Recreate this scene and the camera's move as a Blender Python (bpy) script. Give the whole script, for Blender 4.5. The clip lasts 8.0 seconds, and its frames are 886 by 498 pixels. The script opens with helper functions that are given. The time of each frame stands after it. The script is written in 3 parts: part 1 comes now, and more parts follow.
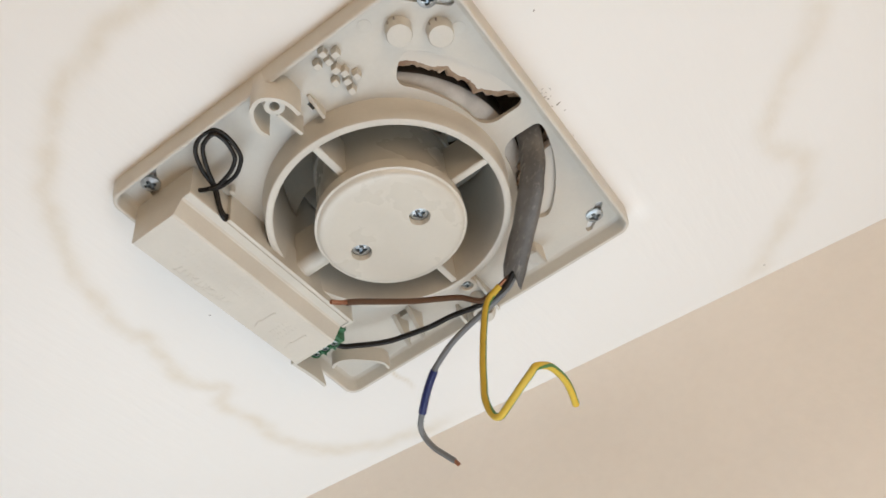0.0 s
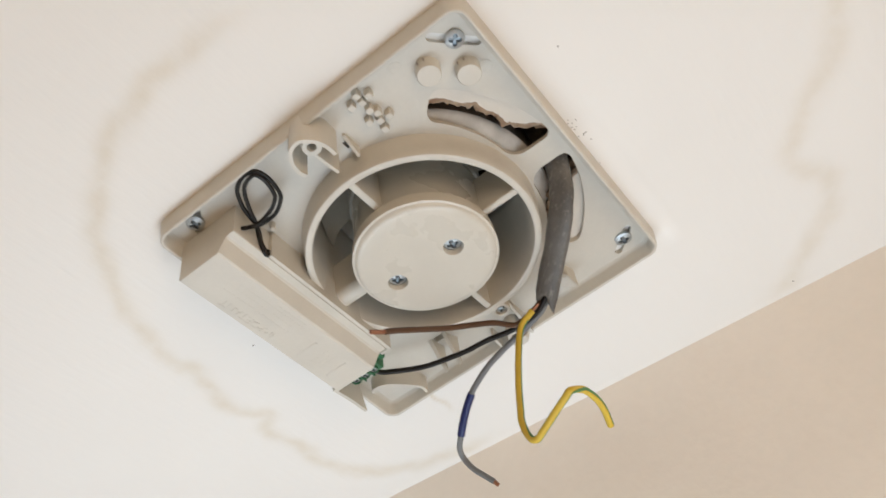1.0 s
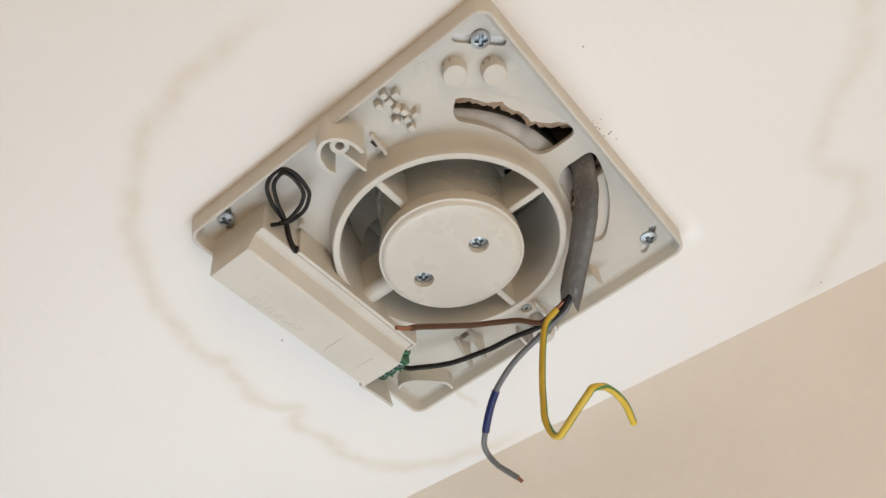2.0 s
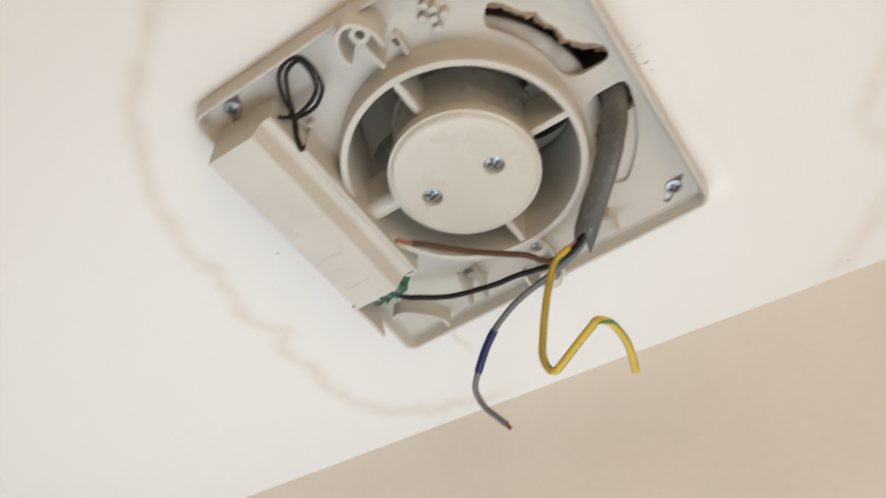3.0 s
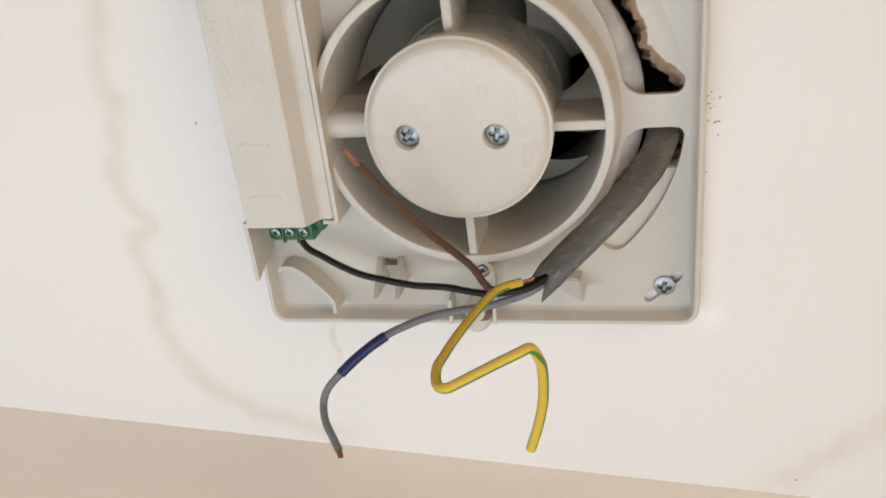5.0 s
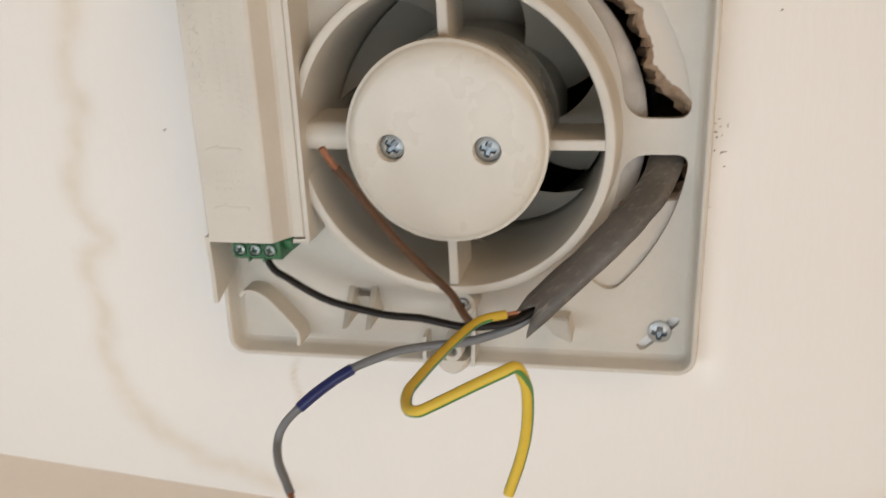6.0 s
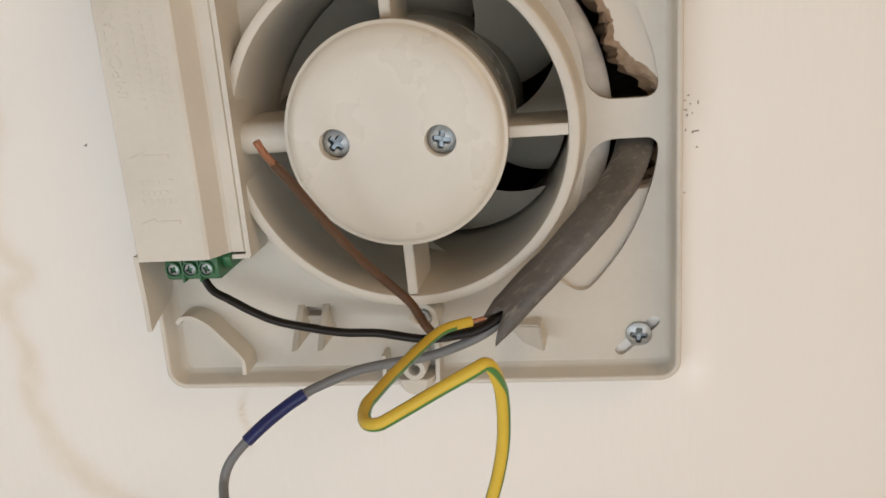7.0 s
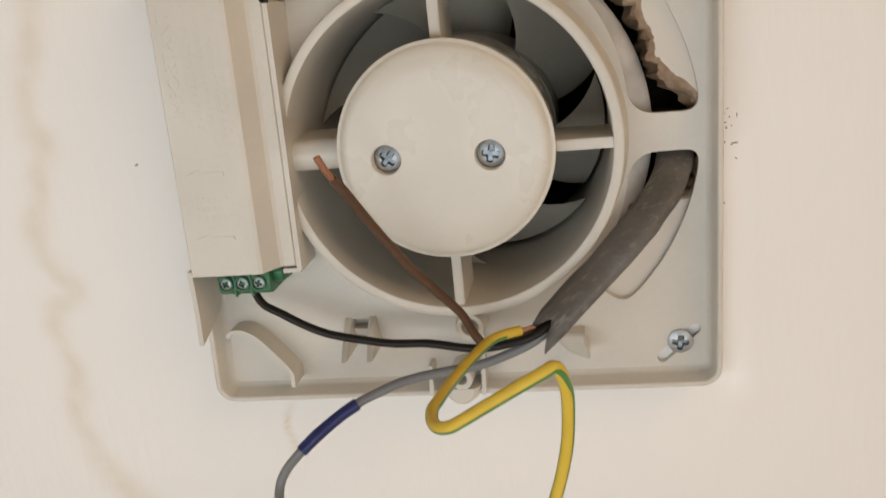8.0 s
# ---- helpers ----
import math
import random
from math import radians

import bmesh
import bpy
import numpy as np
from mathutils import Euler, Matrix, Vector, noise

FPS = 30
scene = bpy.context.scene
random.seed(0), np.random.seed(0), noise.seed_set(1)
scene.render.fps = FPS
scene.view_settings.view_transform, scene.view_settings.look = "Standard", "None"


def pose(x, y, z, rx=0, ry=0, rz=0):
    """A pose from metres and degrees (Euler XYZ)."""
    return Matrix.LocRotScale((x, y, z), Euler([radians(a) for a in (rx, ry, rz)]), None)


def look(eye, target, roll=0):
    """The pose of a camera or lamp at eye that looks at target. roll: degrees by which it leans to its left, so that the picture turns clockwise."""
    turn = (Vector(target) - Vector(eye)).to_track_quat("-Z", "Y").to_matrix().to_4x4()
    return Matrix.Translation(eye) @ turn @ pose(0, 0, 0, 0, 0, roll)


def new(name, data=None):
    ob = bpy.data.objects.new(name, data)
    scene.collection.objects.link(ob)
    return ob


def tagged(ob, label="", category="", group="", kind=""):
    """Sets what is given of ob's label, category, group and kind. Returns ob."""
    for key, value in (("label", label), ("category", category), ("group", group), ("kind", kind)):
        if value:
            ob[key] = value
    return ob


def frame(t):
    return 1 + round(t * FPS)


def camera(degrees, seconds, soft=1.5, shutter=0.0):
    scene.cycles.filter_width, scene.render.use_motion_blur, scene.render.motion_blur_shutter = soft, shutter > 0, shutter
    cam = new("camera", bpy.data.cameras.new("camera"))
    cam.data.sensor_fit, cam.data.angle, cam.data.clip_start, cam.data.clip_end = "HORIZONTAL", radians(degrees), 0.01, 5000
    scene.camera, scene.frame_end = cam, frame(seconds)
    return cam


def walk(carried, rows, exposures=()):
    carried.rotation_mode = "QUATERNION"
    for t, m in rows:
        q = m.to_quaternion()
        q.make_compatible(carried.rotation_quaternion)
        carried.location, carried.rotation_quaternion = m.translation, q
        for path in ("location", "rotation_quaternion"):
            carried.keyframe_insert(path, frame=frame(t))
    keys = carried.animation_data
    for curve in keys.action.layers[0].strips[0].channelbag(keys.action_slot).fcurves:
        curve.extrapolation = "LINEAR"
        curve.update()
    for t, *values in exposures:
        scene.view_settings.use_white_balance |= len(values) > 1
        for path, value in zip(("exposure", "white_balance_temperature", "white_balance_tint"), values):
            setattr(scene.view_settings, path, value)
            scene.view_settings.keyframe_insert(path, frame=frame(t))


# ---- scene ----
cam = camera(52.57, 8.0, shutter=0.5)
PATH = [
    (0, (0.13173, -0.19484, 2.10816), (-0.02440, 0.10738, 2.47461), -10.982),
    (0.5, (0.12967, -0.19745, 2.10810), (-0.03280, 0.09706, 2.47806), -11.310),
    (1, (0.13858, -0.20696, 2.10443), (-0.02822, 0.08198, 2.47684), -10.679),
    (1.2, (0.13874, -0.21276, 2.10594), (-0.03083, 0.07513, 2.47792), -10.583),
    (2.3, (0.14252, -0.20098, 2.09856), (-0.03923, 0.07351, 2.47489), -7.359),
    (2.5, (0.13612, -0.19487, 2.09892), (-0.04265, 0.08018, 2.47626), -6.754),
    (2.8, (0.12607, -0.18277, 2.09826), (-0.05278, 0.09227, 2.47558), -3.734),
    (3, (0.12074, -0.17394, 2.09254), (-0.06644, 0.09726, 2.46860), -0.029),
    (3.2, (0.11762, -0.16935, 2.09253), (-0.08306, 0.09761, 2.46463), 5.719),
    (3.5, (0.11286, -0.16324, 2.09911), (-0.07778, 0.09867, 2.47998), 8.691),
    (3.7, (0.11976, -0.15972, 2.10241), (-0.04766, 0.10662, 2.49104), 8.561),
    (4, (0.12624, -0.13922, 2.10267), (-0.01453, 0.13022, 2.49964), 14.019),
    (4.2, (0.12185, -0.13820, 2.10824), (-0.00877, 0.12290, 2.51415), 15.657),
    (4.5, (0.10427, -0.12335, 2.10856), (-0.03112, 0.11666, 2.52578), 21.852),
    (4.7, (0.08825, -0.10859, 2.11227), (-0.04460, 0.12391, 2.53452), 23.785),
    (5.8, (0.06797, -0.06610, 2.12933), (-0.05357, 0.13414, 2.57106), 30.607),
    (6, (0.06808, -0.05971, 2.13041), (-0.04733, 0.11982, 2.58257), 31.997),
    (6.5, (0.06814, -0.05173, 2.13946), (-0.03719, 0.11415, 2.59923), 31.037),
    (7, (0.06306, -0.03725, 2.14836), (-0.02941, 0.11530, 2.61546), 27.436),
    (7.5, (0.05437, -0.03148, 2.13547), (-0.03615, 0.11384, 2.60525), 27.919),
    (8, (0.04935, -0.03814, 2.13845), (-0.03995, 0.10315, 2.60968), 27.700),
]
walk(cam, [(t, look(eye, target, roll)) for t, eye, target, roll in PATH],
     [(0.0, -0.02, 6520, 15), (2.5, -0.07, 6600, 15), (4.5, -0.05, 6600, 17), (5.8, -0.19, 7000, 18), (8.0, -0.28, 7150, 18)])

# ---------------------------------------------------------------- light
world = bpy.data.worlds.new("world")
scene.world = world
world.use_nodes = True
wn, wl = world.node_tree.nodes, world.node_tree.links
sky = wn.new("ShaderNodeTexSky")
sky.sky_type, sky.sun_disc = "NISHITA", False
sky.sun_elevation, sky.sun_rotation = radians(35), radians(250)
wl.new(sky.outputs[0], wn["Background"].inputs[0])
wn["Background"].inputs[1].default_value = 0.10


def fill_lamp(name, eye, target, width, height, watts, colour):
    """An unseen area lamp, added to light the ceiling and fan."""
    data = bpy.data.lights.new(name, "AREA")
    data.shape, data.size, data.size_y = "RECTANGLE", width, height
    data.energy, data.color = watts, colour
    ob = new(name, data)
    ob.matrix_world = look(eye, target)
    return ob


# Added cool fill, hanging in mid-air below the ceiling near the north wall.
fill_lamp("cool_fill_light", (-0.14, 0.070, 1.925), (-0.14, 0.062, 2.4), 0.90, 0.15, 2.15, (0.70, 0.88, 1.0))
# Added warm fill, standing in the made-up opening of the east wall.
fill_lamp("warm_fill_light", (1.26, -0.95, 1.50), (0.0, 0.0, 1.90), 0.80, 1.05, 12.6, (1.0, 0.80, 0.56))

# ---------------------------------------------------------------- materials
H = 2.4            # the ceiling's height


def material(name, colour, rough=0.5, metal=0.0, vary=0.08, grain=300.0, bump=0.1, second=None, patch=40.0, spec=0.5):
    m = bpy.data.materials.new(name)
    m.use_nodes = True
    n, l = m.node_tree.nodes, m.node_tree.links
    b = n["Principled BSDF"]
    b.inputs["Roughness"].default_value = rough
    b.inputs["Metallic"].default_value = metal
    b.inputs["Specular IOR Level"].default_value = spec
    co = n.new("ShaderNodeTexCoord")
    fine, wide = n.new("ShaderNodeTexNoise"), n.new("ShaderNodeTexNoise")
    fine.inputs["Scale"].default_value, fine.inputs["Detail"].default_value = grain, 4
    wide.inputs["Scale"].default_value, wide.inputs["Detail"].default_value = patch, 5
    geo = n.new("ShaderNodeNewGeometry")
    for t in (fine, wide):
        l.new(geo.outputs["Position"], t.inputs["Vector"])
    mix = n.new("ShaderNodeMix")
    mix.data_type = "RGBA"
    low = second or tuple(c * (1 - vary) for c in colour)
    mix.inputs["A"].default_value = (*colour, 1)
    mix.inputs["B"].default_value = (*low, 1)
    ramp = n.new("ShaderNodeMapRange")
    ramp.interpolation_type = "SMOOTHERSTEP"
    ramp.inputs["From Min"].default_value, ramp.inputs["From Max"].default_value = 0.25, 0.8
    l.new(wide.outputs["Fac"], ramp.inputs["Value"])
    l.new(ramp.outputs[0], mix.inputs["Factor"])
    speck = n.new("ShaderNodeMix")
    speck.data_type, speck.blend_type = "RGBA", "MULTIPLY"
    speck.inputs["Factor"].default_value = vary
    l.new(mix.outputs["Result"], speck.inputs["A"])
    l.new(fine.outputs["Fac"], speck.inputs["B"])
    l.new(speck.outputs["Result"], b.inputs["Base Color"])
    rr = n.new("ShaderNodeMapRange")
    rr.inputs["To Min"].default_value, rr.inputs["To Max"].default_value = max(0.02, rough - 0.04), min(1, rough + 0.06)
    l.new(wide.outputs["Fac"], rr.inputs["Value"])
    l.new(rr.outputs[0], b.inputs["Roughness"])
    bp = n.new("ShaderNodeBump")
    bp.inputs["Strength"].default_value, bp.inputs["Distance"].default_value = bump, 0.0006
    l.new(fine.outputs["Fac"], bp.inputs["Height"])
    l.new(bp.outputs[0], b.inputs["Normal"])
    return m


plastic = material("aged_white_plastic", (0.615, 0.578, 0.51), 0.42, vary=0.07, grain=700, bump=0.06, patch=45)
plastic_worn = material("motor_cover_plastic", (0.61, 0.572, 0.50), 0.27, vary=0.04, grain=600, bump=0.04, patch=60)
# The plate's plastic darkened: the housing's shade is put into this colour.
plastic_shaded = material("shaded_plastic", (0.47, 0.44, 0.375), 0.40, vary=0.14, grain=500, bump=0.05)
duct_white = material("duct_plastic", (0.66, 0.64, 0.61), 0.55, vary=0.2, grain=300, bump=0.3, patch=90, second=(0.46, 0.44, 0.41))
steel = material("zinc_screw", (0.60, 0.64, 0.66), 0.50, metal=1.0, vary=0.25, grain=900, bump=0.08)
# Darker copy of the zinc: shade painted into the cross recess.
steel_shaded = material("recess_shade", (0.27, 0.31, 0.34), 0.4, metal=1.0, vary=0.3, grain=900)
green_plastic = material("terminal_green", (0.035, 0.17, 0.075), 0.42, vary=0.2, grain=800)


def scuffed_sheath():
    """Dusty grey sheath with scratches along its length."""
    m = material("cable_sheath", (0.10, 0.09, 0.08), 0.46, vary=0.3, grain=600, bump=0.3, second=(0.15, 0.137, 0.122), patch=70)
    n, l = m.node_tree.nodes, m.node_tree.links
    b = n["Principled BSDF"]
    under = b.inputs["Base Color"].links[0].from_socket
    geo, turn, t = n.new("ShaderNodeNewGeometry"), n.new("ShaderNodeMapping"), n.new("ShaderNodeTexNoise")
    turn.vector_type = "TEXTURE"
    turn.inputs["Rotation"].default_value = (0, 0, radians(135))
    turn.inputs["Scale"].default_value = (30.0, 1.0, 1.0)
    t.inputs["Scale"].default_value, t.inputs["Detail"].default_value = 900, 3
    l.new(geo.outputs["Position"], turn.inputs["Vector"])
    l.new(turn.outputs[0], t.inputs["Vector"])
    cut = n.new("ShaderNodeMapRange")
    cut.inputs["From Min"].default_value, cut.inputs["From Max"].default_value = 0.56, 0.84
    l.new(t.outputs["Fac"], cut.inputs["Value"])
    mix = n.new("ShaderNodeMix")
    mix.data_type = "RGBA"
    mix.inputs["B"].default_value = (0.24, 0.215, 0.185, 1)
    l.new(cut.outputs[0], mix.inputs["Factor"])
    l.new(under, mix.inputs["A"])
    l.new(mix.outputs["Result"], b.inputs["Base Color"])
    return m


grey_pvc = scuffed_sheath()
brown_pvc = material("brown_insulation", (0.095, 0.042, 0.018), 0.42, vary=0.2, grain=700)
black_pvc = material("black_insulation", (0.011, 0.0085, 0.007), 0.42, vary=0.3, grain=700, spec=0.3)
greycore_pvc = material("grey_insulation", (0.175, 0.18, 0.185), 0.45, vary=0.15, grain=700)
blue_pvc = material("blue_sleeve", (0.012, 0.022, 0.125), 0.38, vary=0.2, grain=700)
yellow_pvc = material("yellow_sleeve", (0.66, 0.45, 0.05), 0.52, vary=0.12, grain=500, bump=0.05, spec=0.35)
stripe_pvc = material("green_stripe", (0.06, 0.21, 0.05), 0.40, vary=0.15, grain=500)
copper = material("copper", (0.50, 0.24, 0.15), 0.45, metal=1.0, vary=0.3, grain=1200, bump=0.3)
torn = material("torn_plasterboard", (0.26, 0.15, 0.09), 0.95, vary=0.35, grain=350, bump=0.9, second=(0.50, 0.38, 0.27), patch=130)
core_dark = material("dark_board_core", (0.20, 0.12, 0.066), 0.95, vary=0.4, grain=300, bump=0.8, second=(0.30, 0.20, 0.12), patch=120)
# even dark brown of the added box above the ceiling
shield_dark = material("light_shield_brown", (0.17, 0.115, 0.075), 0.9, vary=0.4, grain=60, bump=0.5)
# for the ceiling's scuffs, and for the painted shade of the peg slots
scuff_and_slot_shade = material("scuff_dirt_and_slot_shade", (0.50, 0.43, 0.38), 0.9, vary=0.4, grain=900, bump=0.3)
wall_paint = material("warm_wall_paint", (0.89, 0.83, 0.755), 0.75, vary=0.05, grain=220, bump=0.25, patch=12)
# warm colours of the unseen walls and floor, picked for their bounce
bounce_paint = material("warm_bounce_paint", (0.76, 0.71, 0.64), 0.8, vary=0.05, grain=150, bump=0.2, patch=8)
floor_wood = material("floor_boards", (0.42, 0.29, 0.18), 0.5, vary=0.3, grain=40, bump=0.2, patch=8)


def ceiling_paint():
    """White emulsion with fine roller grain; stain (with one short streak) and fresh are masks on the mesh."""
    m = bpy.data.materials.new("ceiling_paint")
    m.use_nodes = True
    n, l = m.node_tree.nodes, m.node_tree.links
    b = n["Principled BSDF"]
    b.inputs["Roughness"].default_value = 0.72
    b.inputs["Specular IOR Level"].default_value = 0.3
    geo = n.new("ShaderNodeNewGeometry")
    stretch = n.new("ShaderNodeVectorMath")
    stretch.operation = "MULTIPLY"
    stretch.inputs[1].default_value = (1.0, 0.22, 1.0)
    l.new(geo.outputs["Position"], stretch.inputs[0])
    noises = []
    for scale, detail, src in ((9, 4, geo.outputs["Position"]), (260, 5, stretch.outputs[0]), (95, 3, geo.outputs["Position"])):
        t = n.new("ShaderNodeTexNoise")
        t.inputs["Scale"].default_value, t.inputs["Detail"].default_value = scale, detail
        l.new(src, t.inputs["Vector"])
        noises.append(t)
    base = n.new("ShaderNodeMix")
    base.data_type = "RGBA"
    base.inputs["A"].default_value, base.inputs["B"].default_value = (0.84, 0.82, 0.79, 1), (0.82, 0.795, 0.755, 1)
    l.new(noises[0].outputs["Fac"], base.inputs["Factor"])
    fresh = n.new("ShaderNodeAttribute")
    fresh.attribute_name = "fresh"
    fm = n.new("ShaderNodeMix")
    fm.data_type = "RGBA"
    fm.inputs["B"].default_value = (0.90, 0.885, 0.86, 1)
    l.new(fresh.outputs["Fac"], fm.inputs["Factor"])
    l.new(base.outputs["Result"], fm.inputs["A"])
    # This mask paints shade onto the ceiling seen through the plate's slots.
    plate_shade = n.new("ShaderNodeAttribute")
    plate_shade.attribute_name = "plate_shade"
    bmix = n.new("ShaderNodeMix")
    bmix.data_type = "RGBA"
    bmix.inputs["B"].default_value = (0.66, 0.61, 0.54, 1)
    l.new(plate_shade.outputs["Fac"], bmix.inputs["Factor"])
    l.new(fm.outputs["Result"], bmix.inputs["A"])
    stain = n.new("ShaderNodeAttribute")
    stain.attribute_name = "stain"
    patchy = n.new("ShaderNodeMath")
    patchy.operation = "MULTIPLY"
    grow = n.new("ShaderNodeMapRange")
    grow.inputs["From Min"].default_value, grow.inputs["From Max"].default_value = 0.25, 0.65
    grow.inputs["To Min"].default_value = 0.45
    l.new(noises[2].outputs["Fac"], grow.inputs["Value"])
    l.new(stain.outputs["Fac"], patchy.inputs[0])
    l.new(grow.outputs[0], patchy.inputs[1])
    sm = n.new("ShaderNodeMix")
    sm.data_type = "RGBA"
    sm.inputs["B"].default_value = (0.66, 0.57, 0.43, 1)
    l.new(patchy.outputs[0], sm.inputs["Factor"])
    l.new(bmix.outputs["Result"], sm.inputs["A"])
    l.new(sm.outputs["Result"], b.inputs["Base Color"])
    add = n.new("ShaderNodeMath")
    add.operation = "MULTIPLY_ADD"
    add.inputs[1].default_value = 0.8
    l.new(stain.outputs["Fac"], add.inputs[0])
    l.new(noises[1].outputs["Fac"], add.inputs[2])
    bp = n.new("ShaderNodeBump")
    bp.inputs["Strength"].default_value, bp.inputs["Distance"].default_value = 0.22, 0.0009
    l.new(add.outputs[0], bp.inputs["Height"])
    l.new(bp.outputs[0], b.inputs["Normal"])
    return m


ceiling_mat = ceiling_paint()

# ---------------------------------------------------------------- helpers for meshes


def V(x, y, d):
    """Millimetres in the plan, and millimetres below the ceiling."""
    return Vector((x * 0.001, y * 0.001, H - d * 0.001))


def link(name, bm, mat, smooth=True, angle=40):
    bmesh.ops.recalc_face_normals(bm, faces=bm.faces)
    me = bpy.data.meshes.new(name)
    bm.to_mesh(me)
    bm.free()
    me.materials.append(mat)
    if smooth:
        me.polygons.foreach_set("use_smooth", [True] * len(me.polygons))
        me.set_sharp_from_angle(angle=radians(angle))
    return new(name, me)


def part(name, bm, mat, parent, label="", angle=40):
    ob = link(name, bm, mat, True, angle)
    ob.parent = parent
    if parent.type == "EMPTY":
        ob.matrix_parent_inverse = parent.matrix_basis.inverted()
    if label:
        ob["label"] = label
    return ob


def empty(name, at):
    ob = new(name)
    ob.location = at
    return ob


def circle(cx, cy, r, n, a0=0.0, a1=2 * math.pi, close=True):
    k = n if close else n - 1
    return [(cx + r * math.cos(a0 + (a1 - a0) * i / k), cy + r * math.sin(a0 + (a1 - a0) * i / k)) for i in range(n)]


def rounded(corners, radius, n=5, inset=0.0):
    """A polygon with round corners, drawn in by inset."""
    out, c = [], [Vector(p) for p in corners]
    mid = sum(c, Vector((0, 0))) / len(c)
    for i, p in enumerate(c):
        a, b = (c[i - 1] - p).normalized(), (c[(i + 1) % len(c)] - p).normalized()
        half = a.angle(b) / 2
        bis = (a + b).normalized()
        r = max(0.3, radius - inset)
        q = p + bis * (inset / math.sin(half))
        o = q + bis * (r / math.sin(half))
        s, e = -(Vector((-a.y, a.x))), Vector((-b.y, b.x))
        if s.dot(bis) > 0:
            s = -s
        if e.dot(bis) > 0:
            e = -e
        for k in range(n + 1):
            w = s.lerp(e, k / n).normalized()
            out.append(tuple(o + w * r))
    return out


def loft(bm, loops, closed=True, cap_first=False, cap_last=False):
    rings = [[bm.verts.new(p) for p in loop] for loop in loops]
    n = len(rings[0])
    for a, b in zip(rings, rings[1:]):
        for i in range(n if closed else n - 1):
            bm.faces.new((a[i], a[(i + 1) % n], b[(i + 1) % n], b[i]))
    if cap_first:
        bm.faces.new(rings[0][::-1])
    if cap_last:
        bm.faces.new(rings[-1])
    return rings


def lathe(bm, cx, cy, profile, n=64, cap_first=False, cap_last=False):
    loft(bm, [[V(x, y, d) for x, y in circle(cx, cy, r, n)] for r, d in profile], True, cap_first, cap_last)


def prism(bm, poly, d0, d1, shrink=1.0):
    """A flat piece of that outline between two depths."""
    cx, cy = sum(p[0] for p in poly) / len(poly), sum(p[1] for p in poly) / len(poly)
    top = [V(cx + (x - cx) * shrink, cy + (y - cy) * shrink, d1) for x, y in poly]
    loft(bm, [[V(x, y, d0) for x, y in poly], top], True, True, True)


def block(bm, x0, x1, y0, y1, d0, d1, shrink=1.0):
    prism(bm, [(x0, y0), (x1, y0), (x1, y1), (x0, y1)], d0, d1, shrink)


def soften(bm, width, segments=2, angle=30):
    bmesh.ops.recalc_face_normals(bm, faces=bm.faces)
    edges = [e for e in bm.edges if len(e.link_faces) == 2 and e.calc_face_angle(0) > radians(angle)]
    bmesh.ops.bevel(bm, geom=edges, offset=width * 0.001, segments=segments, affect="EDGES", clamp_overlap=True)


def wall_strip(bm, line, thick, d0, d1):
    """A thin upright wall along a line in the plan; d1 may be one depth or a list."""
    d1 = d1 if isinstance(d1, (list, tuple)) else [d1] * len(line)
    pts = [Vector(p) for p in line]
    loops = []
    for i, p in enumerate(pts):
        a, b = pts[max(0, i - 1)], pts[min(len(pts) - 1, i + 1)]
        t = (b - a).normalized()
        s = Vector((-t.y, t.x)) * thick / 2
        loops.append([V(*(p + s), d0), V(*(p - s), d0), V(*(p - s), d1[i]), V(*(p + s), d1[i])])
    loft(bm, loops, True, True, True)


def curve2(line, k=4):
    """A smooth line through points in the plan."""
    p = [Vector(q) for q in line]
    p = [p[0] * 2 - p[1]] + p + [p[-1] * 2 - p[-2]]
    out = []
    for i in range(1, len(p) - 2):
        a, b, c, d = p[i - 1:i + 3]
        for j in range(k):
            t = j / k
            out.append(tuple(0.5 * (2 * b + (c - a) * t + (2 * a - 5 * b + 4 * c - d) * t * t + (3 * b - a - 3 * c + d) * t ** 3)))
    return out + [tuple(p[-2])]


def between(values, k=4):
    return [values[i] + (values[i + 1] - values[i]) * j / k for i in range(len(values) - 1) for j in range(k)] + [values[-1]]


def spline(points, step=1.2):
    """A smooth line through points (x, y, depth), in metres."""
    p = [V(*q) for q in points]
    p = [p[0] * 2 - p[1]] + p + [p[-1] * 2 - p[-2]]
    out = []
    for i in range(1, len(p) - 2):
        a, b, c, d = p[i - 1:i + 3]
        k = max(2, int((c - b).length * 1000 / step))
        for j in range(k):
            t = j / k
            out.append(0.5 * (2 * b + (c - a) * t + (2 * a - 5 * b + 4 * c - d) * t * t + (3 * b - a - 3 * c + d) * t ** 3))
    out.append(p[-2])
    return out


def frames(line, up=Vector((0, 0, 1))):
    """Side vectors carried along a line without twist."""
    out, side = [], None
    for i, p in enumerate(line):
        t = (line[min(i + 1, len(line) - 1)] - line[max(i - 1, 0)]).normalized()
        side = t.cross(up).normalized() if side is None else (side - t * side.dot(t)).normalized()
        out.append((side, t.cross(side).normalized()))
    return out


